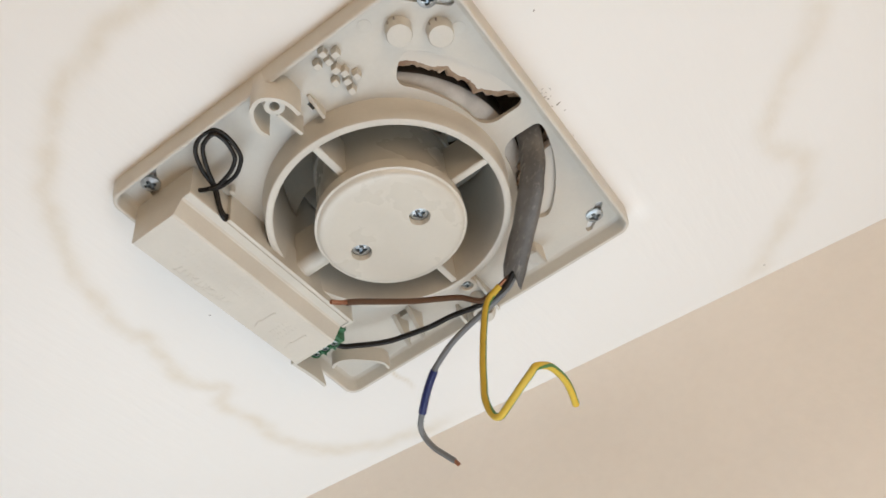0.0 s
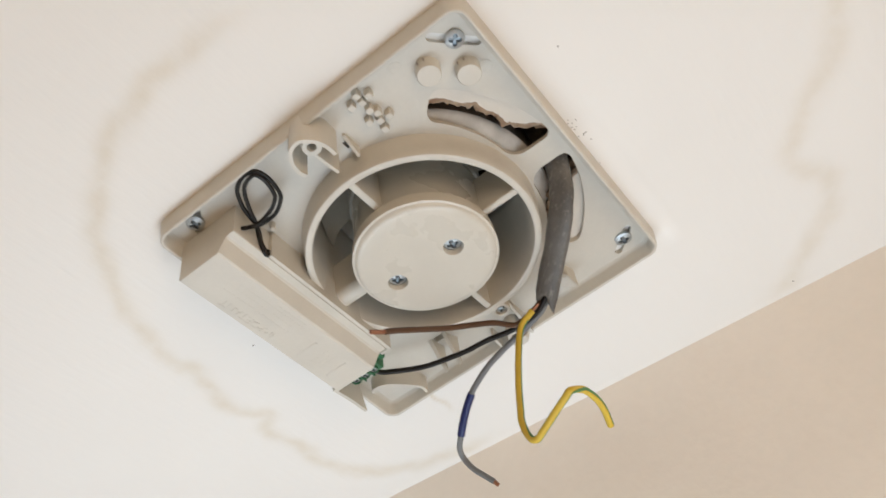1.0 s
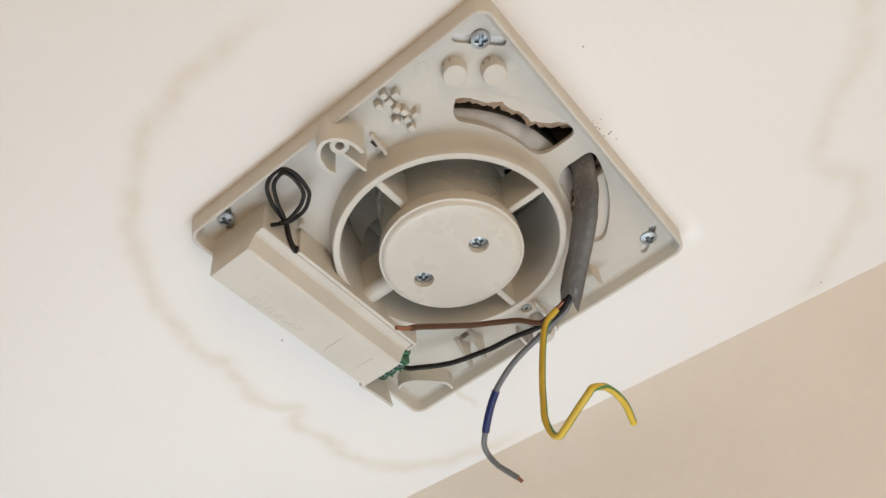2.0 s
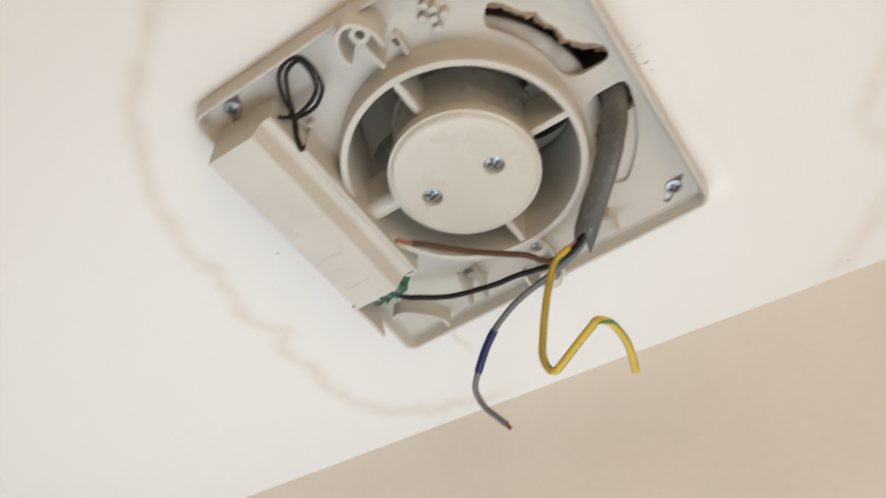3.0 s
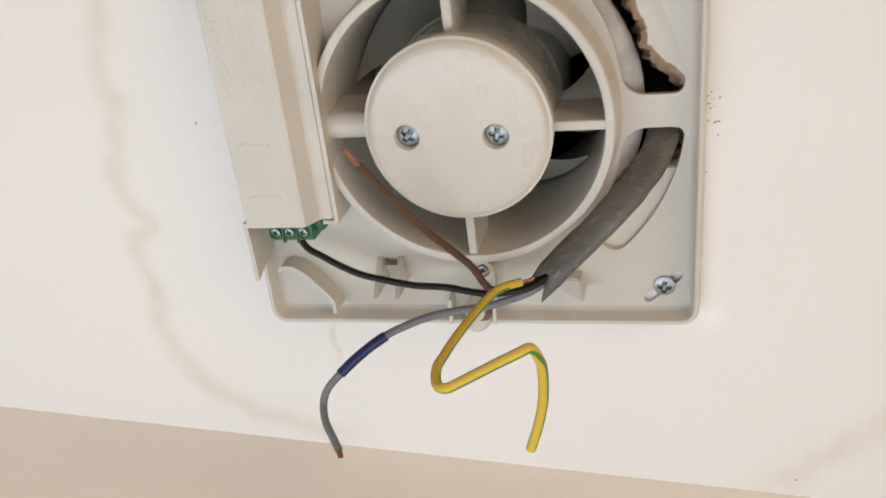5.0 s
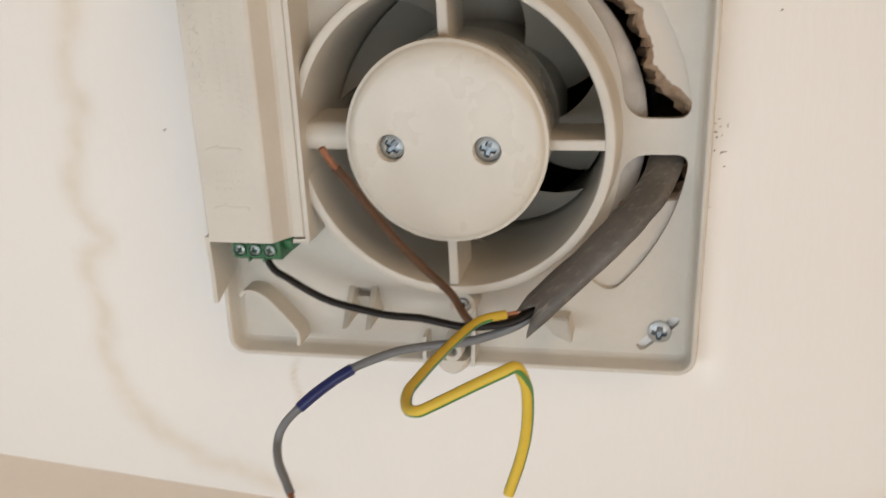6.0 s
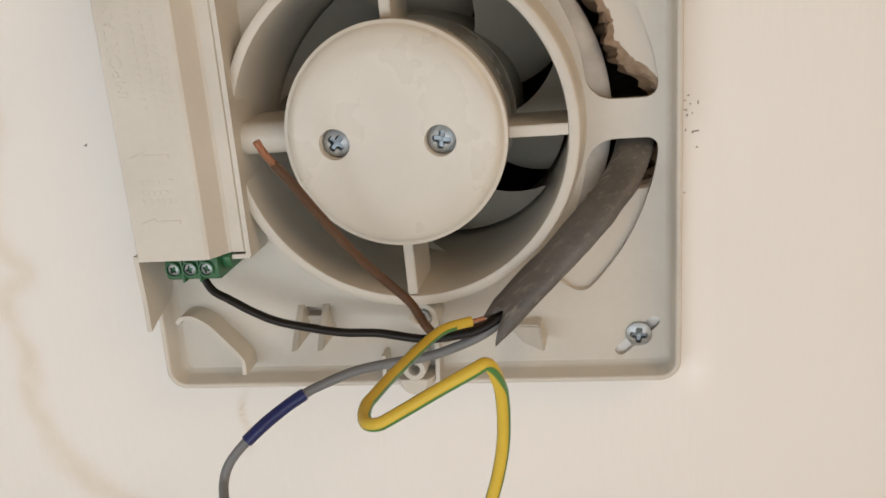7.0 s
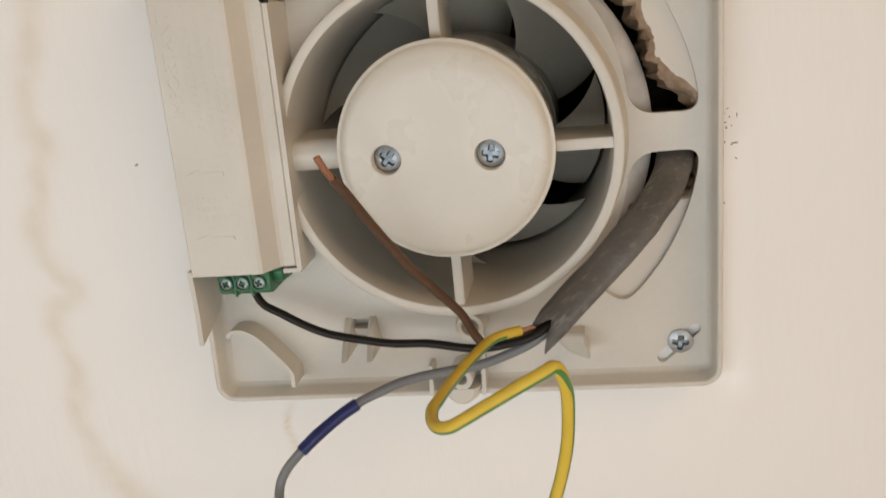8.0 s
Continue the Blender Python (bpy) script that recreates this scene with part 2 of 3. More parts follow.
def tube(bm, line, radius, n=12, flat=1.0, sector=None, taper=None, uneven=0.0):
    """A tube along a line; flat squeezes it, sector leaves only a strip of it."""
    loops = []
    for i, (p, (s, u)) in enumerate(zip(line, frames(line))):
        r = (taper(i / (len(line) - 1)) if taper else radius) * 0.001
        r *= 1 + uneven * noise.noise(p * 160)
        a0, a1 = sector or (0, 2 * math.pi)
        k = n if sector is None else n - 1
        loops.append([p + s * (r * math.cos(a0 + (a1 - a0) * j / k)) + u * (flat * r * math.sin(a0 + (a1 - a0) * j / k)) for j in range(n)])
    loft(bm, loops, sector is None, sector is None, sector is None)


def fill(bm, loops, d):
    """A flat sheet at one depth, with holes: the first loop is its outline."""
    edges = []
    for loop in loops:
        vs = [bm.verts.new(V(x, y, d)) for x, y in loop]
        edges += [bm.edges.new((vs[i], vs[(i + 1) % len(vs)])) for i in range(len(vs))]
    bmesh.ops.triangle_fill(bm, use_beauty=True, use_dissolve=False, edges=edges)


def sheet(loops, d0, d1):
    """The same with thickness and real rims round the holes."""
    bm = bmesh.new()
    fill(bm, loops, d0)
    low = bm.faces[:]
    made = bmesh.ops.extrude_face_region(bm, geom=low)
    bmesh.ops.translate(bm, verts=[v for v in made["geom"] if isinstance(v, bmesh.types.BMVert)], vec=(0, 0, -(d1 - d0) * 0.001))
    return bm


# ---------------------------------------------------------------- the room
CX, CY = 6.0, 7.0           # the fan's axis
WALL_Y, WALL_SLOPE = 0.160, 0.066
random.seed(4)

# hole in the ceiling round the duct, torn wide beside the slots
def hole_radius(a):
    deg = math.degrees(a)
    deg = (deg + 180) % 360 - 180
    stops = [(-180, 59), (-60, 60), (-46, 66.2), (-38, 65.0), (-32, 66.4), (-27, 64.2), (-24, 64.8), (-18, 63.2), (-14, 65.2), (-10, 69), (-6.5, 71.8), (-4, 73.2), (0, 74), (14, 73.6), (17.5, 72), (19, 69), (22, 62), (26, 58.2), (60, 58.5), (180, 59)]
    for (a0, r0), (a1, r1) in zip(stops, stops[1:]):
        if a0 <= deg <= a1:
            r = r0 + (r1 - r0) * (deg - a0) / (a1 - a0)
            break
    return r + 1.1 * noise.noise(Vector((deg * 0.45, 2.0, 0))) + 0.5 * noise.noise(Vector((deg * 1.7, 7.0, 0)))


STAIN_AND_STREAK_LINES = [
    ([(24, -114), (-4, -117), (-42, -113), (-71, -100), (-86, -89), (-101, -75), (-119, -46), (-127, -24), (-131, -12), (-127, -1), (-132, 13), (-137, 24), (-132, 42), (-127, 48), (-137, 54), (-135, 75), (-136, 98), (-129, 119), (-108, 137), (-80, 146), (-55, 151)], 4.6, 0.50),
    ([(200, 14), (190, 33), (181, 50), (163, 67), (151, 80), (147, 88), (151, 98), (156, 112), (150, 127), (136, 141), (117, 157), (102, 168)], 5.6, 0.36),
    # short narrow tan streak just beyond the plate's edge
    ([(-56, 91), (-60, 98), (-60, 107), (-60, 116)], 1.3, 0.7),
]


def stain_streak_mask(x, y):
    x = x + 1.0 * np.sin(y * 0.21 + 1.3 * np.sin(x * 0.17)) + 0.3 * np.sin(y * 0.5 + x * 0.3)
    y = y + 1.0 * np.sin(x * 0.20 + 1.1 * np.sin(y * 0.18)) + 0.3 * np.sin(x * 0.53)
    best = np.zeros_like(x)
    for line, width, strength in STAIN_AND_STREAK_LINES:
        line = curve2(line, 3)
        n = len(line) - 1
        for i in range(n):
            (ax, ay), (bx, by) = line[i], line[i + 1]
            ex, ey = bx - ax, by - ay
            t = np.clip(((x - ax) * ex + (y - ay) * ey) / (ex * ex + ey * ey), 0, 1)
            dist = np.hypot(x - ax - t * ex, y - ay - t * ey)
            fade = np.clip(np.minimum((i + t) + 0.5, (n - i - t) + 0.5) / 3, 0, 1)
            best = np.maximum(best, strength * fade * np.exp(-(dist / width) ** 2))
    return best


def wall_at(x):
    return WALL_Y + WALL_SLOPE * x


def build_ceiling():
    steps, rings = 540, 170
    verts, faces = [], []
    for i in range(rings):
        for j in range(steps):
            a = 2 * math.pi * j / steps
            r0 = hole_radius(a)
            r = r0 + (420 - r0) * (i / (rings - 1)) ** 1.25
            verts.append(V(CX + r * math.cos(a), CY + r * math.sin(a), 0))
    # outer skirt to the room's far corners
    for j in range(steps):
        a = 2 * math.pi * j / steps
        ca, sa = math.cos(a), math.sin(a)
        r = min((1380 if ca > 0 else 980) / max(1e-6, abs(ca)), (340 if sa > 0 else 1890) / max(1e-6, abs(sa)))
        r = max(r, 425)
        verts.append(V(CX + r * math.cos(a), CY + r * math.sin(a), 0))
    # the broken upper edge of the board
    for j in range(steps):
        a = 2 * math.pi * j / steps
        r = hole_radius(a) - 0.3
        verts.append(V(CX + r * math.cos(a), CY + r * math.sin(a), -0.25))
    for i in range(rings):
        for j in range(steps):
            k = (j + 1) % steps
            faces.append((i * steps + j, i * steps + k, (i + 1) * steps + k, (i + 1) * steps + j))
    base = (rings + 1) * steps
    faces += [(j, base + j, base + (j + 1) % steps, (j + 1) % steps) for j in range(steps)]
    me = bpy.data.meshes.new("ceiling")
    me.from_pydata(verts, [], faces)
    xy = np.array([(v.x * 1000, v.y * 1000) for v in verts])
    dist = np.hypot(xy[:, 0] - CX, xy[:, 1] - CY)
    # the first mask is painted shade, under the plate round the hole
    for key, value in (("plate_shade", np.clip((75.0 - dist) / 2.5, 0, 1)), ("stain", stain_streak_mask(xy[:, 0], xy[:, 1])),
                       ("fresh", np.clip(1 - np.abs(xy[:, 0] - 86) / 7, 0, 1) * np.clip((xy[:, 1] - 4) / 12, 0, 1) * np.clip((96 - xy[:, 1]) / 10, 0, 1))):
        at = me.attributes.new(key, "FLOAT", "POINT")
        at.data.foreach_set("value", value.astype(np.float32))
    me.materials.append(ceiling_mat)
    me.polygons.foreach_set("use_smooth", [True] * len(me.polygons))
    me.set_sharp_from_angle(angle=radians(50))
    ob = new("ceiling", me)
    return tagged(ob, "white painted ceiling with a wavy yellow water stain", "ceiling", kind="structure")


ceiling = build_ceiling()


def torn_ring(name, rings, mat, label):
    """A ragged ring of board round the hole; rings hold depth, set-back and raggedness."""
    bm = bmesh.new()
    n, loops = 540, []
    for d, back, rough in rings:
        loop = []
        for j in range(n):
            a = 2 * math.pi * j / n
            deg = (math.degrees(a) + 180) % 360 - 180
            lump = math.exp(-((deg + 10.0) / 4.0) ** 2) * max(0.0, min(1.0, (-d - 0.3) / 3.0))
            wave = noise.noise(Vector((math.degrees(a) * 0.26, d * 0.3, 1)))
            inset = back if deg < 0 else min(back, 4.0)
            ragged = 0.75 * noise.noise(Vector((math.degrees(a) * 0.55, d * 0.7, 4))) + 0.3 * noise.noise(Vector((math.degrees(a) * 1.6, d, 9)))
            r = hole_radius(a) - inset * (0.6 + 0.8 * wave) + rough * ragged - 4.0 * lump
            loop.append(V(CX + r * math.cos(a), CY + r * math.sin(a), d))
        loops.append(loop)
    loft(bm, loops)
    return tagged(link(name, bm, mat, True, 25), label, "ceiling hole", kind="structure")


torn_ring("torn_board_edge", ((-0.02, -0.2, 0.2), (-0.15, 1.6, 1.0), (-0.4, 3.2, 1.6), (-1.6, 4.0, 1.7), (-2.6, 3.2, 1.7)), torn, "torn brown paper and plaster edge of the ceiling hole")
# deeper ring in a darker brown than the torn edge
torn_ring("board_core", ((-2.4, 2.8, 1.6), (-4.5, 4.2, 1.5), (-8.0, 5.4, 1.4), (-12.0, 6.0, 0.8), (-12.6, -14, 0)), core_dark, "dark brown core of the broken ceiling board")


def build_wall(name, a, b, z0, z1, thick, mat, label, gap=None):
    """A wall between two plan points, thick on its outer (left-hand) side; gap = (u0, u1, z0, z1) is an opening."""
    bm = bmesh.new()
    a, b = Vector((*a, 0)), Vector((*b, 0))
    along, out = (b - a).normalized(), Vector((-(b - a).y, (b - a).x, 0)).normalized()
    length = (b - a).length
    us, zs = [0, length], [z0, z1]
    if gap:
        us, zs = [0, gap[0], gap[1], length], [z0, gap[2], gap[3], z1]
    for i in range(len(us) - 1):
        for j in range(len(zs) - 1):
            if gap and i == 1 and j == 1:
                continue
            c = [a + along * us[i + p] + out * (thick * q) + Vector((0, 0, zs[j + r])) for p in (0, 1) for q in (0, 1) for r in (0, 1)]
            vs = [bm.verts.new(v) for v in c]
            for f in ((0, 1, 3, 2), (4, 6, 7, 5), (0, 4, 5, 1), (2, 3, 7, 6), (0, 2, 6, 4), (1, 5, 7, 3)):
                bm.faces.new([vs[k] for k in f])
    return tagged(link(name, bm, mat, False), label, "wall", kind="structure")


XW, XE, YS = -0.90, 1.30, -1.80
build_wall("wall_north", (XE, wall_at(XE)), (XW, wall_at(XW)), 0, H, -0.10, wall_paint, "plain warm cream wall meeting the ceiling")
# unseen walls and floor, added to close the room and bounce warm light
build_wall("wall_west", (XW, wall_at(XW) - 0.003), (XW, YS), 0, H, -0.10, bounce_paint, "unseen cream side wall, added to bounce warm light")
build_wall("wall_south", (XW, YS), (XE, YS), 0, H, -0.10, bounce_paint, "unseen cream back wall, added to bounce warm light")
build_wall("wall_east", (XE, YS), (XE, wall_at(XE) - 0.003), 0, H, -0.10, bounce_paint, "unseen cream side wall with an opening for the added lamp", (0.45, 1.25, 0.97, 2.02))
bm = bmesh.new()
loft(bm, [[Vector((x, y, z)) for x, y in ((-1.1, -2.0), (1.5, -2.0), (1.5, 0.5), (-1.1, 0.5))] for z in (-0.05, 0.0)], True, True, True)
tagged(link("floor", bm, floor_wood, False), "unseen warm brown floor, added to bounce warm light", "floor", kind="structure")
# closed dark box, added above the ceiling to block stray light
bm = bmesh.new()
block(bm, -1500, 1500, -2100, 800, -420, -440)
for x0, x1, y0, y1 in ((-1500, -1480, -2100, 800), (1480, 1500, -2100, 800), (-1480, 1480, -2100, -2080), (-1480, 1480, 780, 800)):
    block(bm, x0, x1, y0, y1, -0.5, -420)
tagged(link("light_shield", bm, shield_dark, False), "dark box added above the ceiling to keep light out", "loft", kind="structure")


bm = bmesh.new()
block(bm, 75.5, 122, -420, 420, -13.2, -110)
soften(bm, 2.0, 1)
tagged(link("ceiling_joist", bm, material("rough_joist_wood", (0.23, 0.13, 0.065), 0.85, vary=0.35, grain=180, bump=0.6, patch=30)), "rough brown timber joist above the ceiling board", "joist", kind="structure")


def build_marks():
    """Small scuffs and chips beside the fan."""
    bm = bmesh.new()
    rnd = random.Random(3)
    spots = [(-96, 7, 0.7, 0.5), (100, -27, 0.6, 0.45), (84, 5, 0.7, 0.25), (85.5, 6, 0.35, 0.3), (87.5, 5.5, 0.3, 0.7), (84, 7.5, 0.8, 0.25), (84.5, 9, 0.3, 0.5),
             (87, 13.6, 1.3, 0.35), (86, 13.9, 0.5, 0.3), (84, 13, 0.3, 0.5), (87, 18, 0.5, 0.35), (83.6, 31, 0.35, 0.4), (83.4, -18, 0.3, 0.9), (82.9, -9, 0.3, 0.5), (85, 3.6, 0.5, 0.2), (86, 8.5, 0.25, 0.3), (118, 160, 0.6, 0.4)]
    for x, y, w, h in spots:
        for k in range(3):
            ox, oy = x + rnd.uniform(-0.5, 0.5) * w, y + rnd.uniform(-0.5, 0.5) * h
            poly = [(ox + w * rnd.uniform(0.25, 0.6) * math.cos(a), oy + h * rnd.uniform(0.25, 0.6) * math.sin(a)) for a in [i * math.pi / 4 for i in range(8)]]
            prism(bm, [(ox + (px - ox) * 1.35, oy + (py - oy) * 1.35) for px, py in poly], -0.02, 0.05 + 0.01 * k, 0.8)
    tagged(link("scuff_marks", bm, scuff_and_slot_shade, False), "small dark scuffs and chips on the ceiling", "scuff marks", kind="stuff")


build_marks()

# ---------------------------------------------------------------- the fan
fan = tagged(empty("extractor_fan", V(CX, CY, 0)), "uncovered off-white plastic extractor fan screwed to the ceiling", "extractor fan")
PLATE = [(-72.2, -70.5), (84.2, -70.6), (81.4, 84.8), (-76.9, 84.2)]


def hang(ob):
    """The plate's loose corner hangs a few millimetres off the ceiling."""
    for v in ob.data.vertices:
        x, y, d = v.co.x * 1000, v.co.y * 1000, (H - v.co.z) * 1000
        if d > 0.5:
            v.co.z -= 0.0045 * min(1, max(0, (82 - x) / 158)) * min(1, max(0, (y + 71) / 156)) * min(1, d / 2)
    return ob


def slot(sign, edge):
    """An arched slot beside the housing, cut straight along the bridge."""
    r0, r1, r2, end = 52.5, 71.5, 56.0, 43.0
    e = radians(end)
    rc, cap = (r2 + r1) / 2, (r1 - r2) / 2
    a_in, a_out = math.asin((edge + 1.5) / r0), math.asin((edge + 1.5) / r1)
    out = []
    a_first, a_last = a_in + 0.09, a_out + 0.05
    for i in range(13):
        a = a_first + (e - a_first) * i / 12
        r = r0 + (r2 - r0) * i / 12
        out.append((r * math.cos(a), r * math.sin(a)))
    for i in range(1, 12):
        b = math.pi - math.pi * i / 12
        u, w = cap * math.copysign(abs(math.cos(b)) ** 0.7, math.cos(b)), cap * 0.85 * abs(math.sin(b)) ** 0.7
        out.append(((rc + u) * math.cos(e) - w * math.sin(e), (rc + u) * math.sin(e) + w * math.cos(e)))
    for i in range(13):
        a = e + (a_last - e) * i / 12
        out.append((r1 * math.cos(a), r1 * math.sin(a)))
    # round corners beside the bridge
    for p, q, t in ((out[-1], (r1 - 0.1, edge), (r1 - 4.6, edge)), ((r0 + 7.0, edge), (r0 + 0.6, edge), out[0])):
        for i in range(1, 8) if p == out[-1] else range(0, 7):
            k = i / 7
            out.append(tuple((1 - k) ** 2 * p[j] + 2 * k * (1 - k) * q[j] + k * k * t[j] for j in (0, 1)))
    return [(CX + x, CY + sign * y) for x, y in out]


def capsule(ax, ay, bx, by, r, n=6):
    t = math.atan2(by - ay, bx - ax)
    return [(ax + r * math.cos(t + math.pi / 2 + math.pi * i / n), ay + r * math.sin(t + math.pi / 2 + math.pi * i / n)) for i in range(n + 1)] + \
           [(bx + r * math.cos(t - math.pi / 2 + math.pi * i / n), by + r * math.sin(t - math.pi / 2 + math.pi * i / n)) for i in range(n + 1)]


KEYHOLES = [capsule(64.6, 77.8, 74.4, 69.0, 1.7), capsule(66.8, -63.0, 78.6, -50.6, 1.9), capsule(-60, -58, -52, -68, 1.9)]
inner = rounded(PLATE, 6, inset=2.6)
holes = [inner, circle(CX, CY, 50, 72), slot(1, 7.0), slot(-1, 4.0), *KEYHOLES,
         [(-30.6, 60.6), (-25.6, 60.6), (-26.2, 63.8), (-31.2, 63.8)], [(12.4, -50.6), (14.6, -50.6), (14.6, -47.2), (12.4, -47.2)]]
base_plate = hang(part("base_plate", sheet(holes, 0.1, 1.9), plastic, fan, "square back plate with arched cable slots"))

bm = bmesh.new()
loft(bm, [[V(x, y, d) for x, y in rounded(PLATE, 6, inset=i)] for i, d in ((-0.8, 0.0), (-0.7, 1.2), (-0.1, 7.6), (0.0, 8.4), (0.3, 8.9), (0.9, 9.1), (1.5, 8.9), (1.75, 8.4), (2.3, 3.6), (2.9, 2.3), (4.2, 1.85))])
hang(part("rim", bm, plastic, fan, angle=60))

# housing round the impeller
bm = bmesh.new()
lathe(bm, CX, CY + 0.4, [(51.7, 1.7), (51.2, 3.0), (50.6, 9.0), (50.2, 13.2), (49.8, 13.9), (49.2, 14.1), (47.6, 14.1), (47.1, 13.9), (46.9, 13.3), (46.4, 0.0), (46.2, -60.0), (48.0, -60.0), (49.9, 1.7)], 96)
part("housing", bm, plastic, fan, "round fan housing standing out of the plate", 35)
bm = bmesh.new()
lathe(bm, CX, CY, [(51.9, -0.2), (54.6, -1.1), (57.0, -2.6), (58.2, -3.8), (58.5, -4.6), (58.1, -5.4), (57.2, -7.0), (57.0, -75.0), (55.6, -75.0), (55.4, -9.0), (52.0, -1.8)], 96)
part("duct", bm, duct_white, fan, "dusty white duct behind the plate", 35)

# motor cover
HX, HY = 6.8, 6.3
bm = bmesh.new()
lathe(bm, HX, HY, [(12.0, -14.2), (28.8, -14.2), (29.4, -13.6), (29.0, 13.6), (29.2, 13.9), (30.4, 14.1), (30.7, 19.3), (30.65, 19.7), (30.3, 19.85), (29.8, 19.88), (29.55, 20.05), (29.1, 20.7), (28.2, 21.2), (26.8, 21.5), (22, 21.6)], 96, True, False)
# the flat face, with wells for the two screws
SCREWS = [(19.6, 7.8), (-9.5, 7.2)]
fill(bm, [circle(HX, HY, 22, 96)] + [circle(x, y, 4.35, 32) for x, y in SCREWS], 21.6)
for x, y in SCREWS:
    lathe(bm, x, y, [(4.35, 21.6), (4.15, 21.3), (4.05, 17.6), (1.0, 17.5)], 32, False, True)
bmesh.ops.remove_doubles(bm, verts=bm.verts, dist=1e-6)
hub = part("motor_cover", bm, plastic_worn, fan, "domed round motor cover with two screws", 35)


def screw_mesh(radius, dome, wide):
    """A pan head with a cross recess."""
    n, rings = 48, 12
    bm = bmesh.new()
    loops = []
    for i in range(1, rings + 1):
        r = radius * i / rings
        loop = []
        for j in range(n):
            a = 2 * math.pi * j / n
            x, y = r * math.cos(a), r * math.sin(a)
            h = dome * (1 - (r / radius) ** 2.4) + 0.7
            arm = min(abs(x), abs(y))
            far = max(abs(x), abs(y))
            if arm < wide * (1 - 0.25 * far / radius) and far < radius * 0.62:
                h -= 1.5 * (1 - 0.6 * far / radius)
            loop.append(Vector((x, y, h)) * 0.001)
        loops.append(loop)
    loops += [[Vector((radius * math.cos(2 * math.pi * j / n), radius * math.sin(2 * math.pi * j / n), -0.6)) * 0.001 for j in range(n)]]
    rings_made = loft(bm, loops)
    mid = bm.verts.new((0, 0, (dome + 0.7 - 1.5) * 0.001))
    for j in range(n):
        bm.faces.new((rings_made[0][j], rings_made[0][(j + 1) % n], mid))
    bmesh.ops.recalc_face_normals(bm, faces=bm.faces)
    me = bpy.data.meshes.new("screw")
    bm.to_mesh(me)
    bm.free()
    me.materials.append(steel)
    me.materials.append(steel_shaded)
    me.polygons.foreach_set("use_smooth", [True] * len(me.polygons))
    me.set_sharp_from_angle(angle=radians(35))
    # faces inside the cross take the darkened zinc as painted shade
    for p in me.polygons:
        r = p.center.xy.length * 1000
        if r < radius * 0.7 and p.center.z * 1000 < dome * (1 - (r / radius) ** 2.4) + 0.7 - 0.45:
            p.material_index = 1
    return me


PAN = screw_mesh(3.75, 1.0, 0.85)
SMALL = screw_mesh(1.7, 0.4, 0.4)


def screw(name, mesh, x, y, d, turn, tilt, parent, label):
    ob = new(name, mesh)
    ob.parent = parent
    m = Matrix.Translation(V(x, y, d)) @ pose(0, 0, 0, 180 + tilt, tilt * 0.6, turn)
    if parent.type == "EMPTY":
        ob.matrix_parent_inverse = parent.matrix_basis.inverted()
    ob.matrix_basis = m
    ob["label"] = label
    return ob


for (x, y), turn in zip(SCREWS, (12, 40)):
    screw("cover_screw", PAN, x, y, 18.4, turn, 2, hub, "zinc cross-head screw")
for x, y, turn, tilt in ((70, 72.5, 5, 3), (73.2, -57.1, 40, -3), (-57.5, -62.5, 20, 4), (-59.2, 77.8, 65, 6)):
    screw("mounting_screw", PAN, x, y, 2.4, turn, tilt, fan, "zinc cross-head fixing screw")

# spokes between cover and housing
for a in (-90, 0, 90):
    c, s = math.cos(radians(a)), math.sin(radians(a))
    bm = bmesh.new()
    if a == 0:
        block(bm, 35, 53.2, 6.7, 9.8, -8, 13.6)
    elif a == 90:
        block(bm, 4.4, 7.3, 34, 54.0, -8, 13.6)
    else:
        block(bm, 4.9, 8.0, -41.0, -22.5, -8, 13.6)
    soften(bm, 0.3, 2)
    part("spoke", bm, plastic, fan)
bm = bmesh.new()
loft(bm, [[V(x, 6.2 + 4.6 * math.cos(b), 9.2 + 4.4 * math.sin(b)) for b in [math.pi * i / 12 for i in range(13)]] + [V(x, 1.6, -8), V(x, 10.8, -8)] for x in (-41.5, -21.5)], True, True, True)
part("cable_spoke", bm, plastic, fan, "wide rounded spoke that carries the motor wires")
for y in (-1.6, 11.6):
    bm = bmesh.new()
    block(bm, -42.0, -40.0, y, y + 3.2, -2, 12.2)
    soften(bm, 0.3, 1)
    part("spoke_gusset", bm, plastic, fan)

# impeller
bm = bmesh.new()
lathe(bm, CX, CY, [(10, -16.8), (29.6, -16.8), (30.2, -17.6), (30.2, -46), (10, -46)], 72, True, True)
impeller = part("impeller", bm, plastic_shaded, fan, "impeller inside the housing, its off-white plastic darkened for shade", 35)


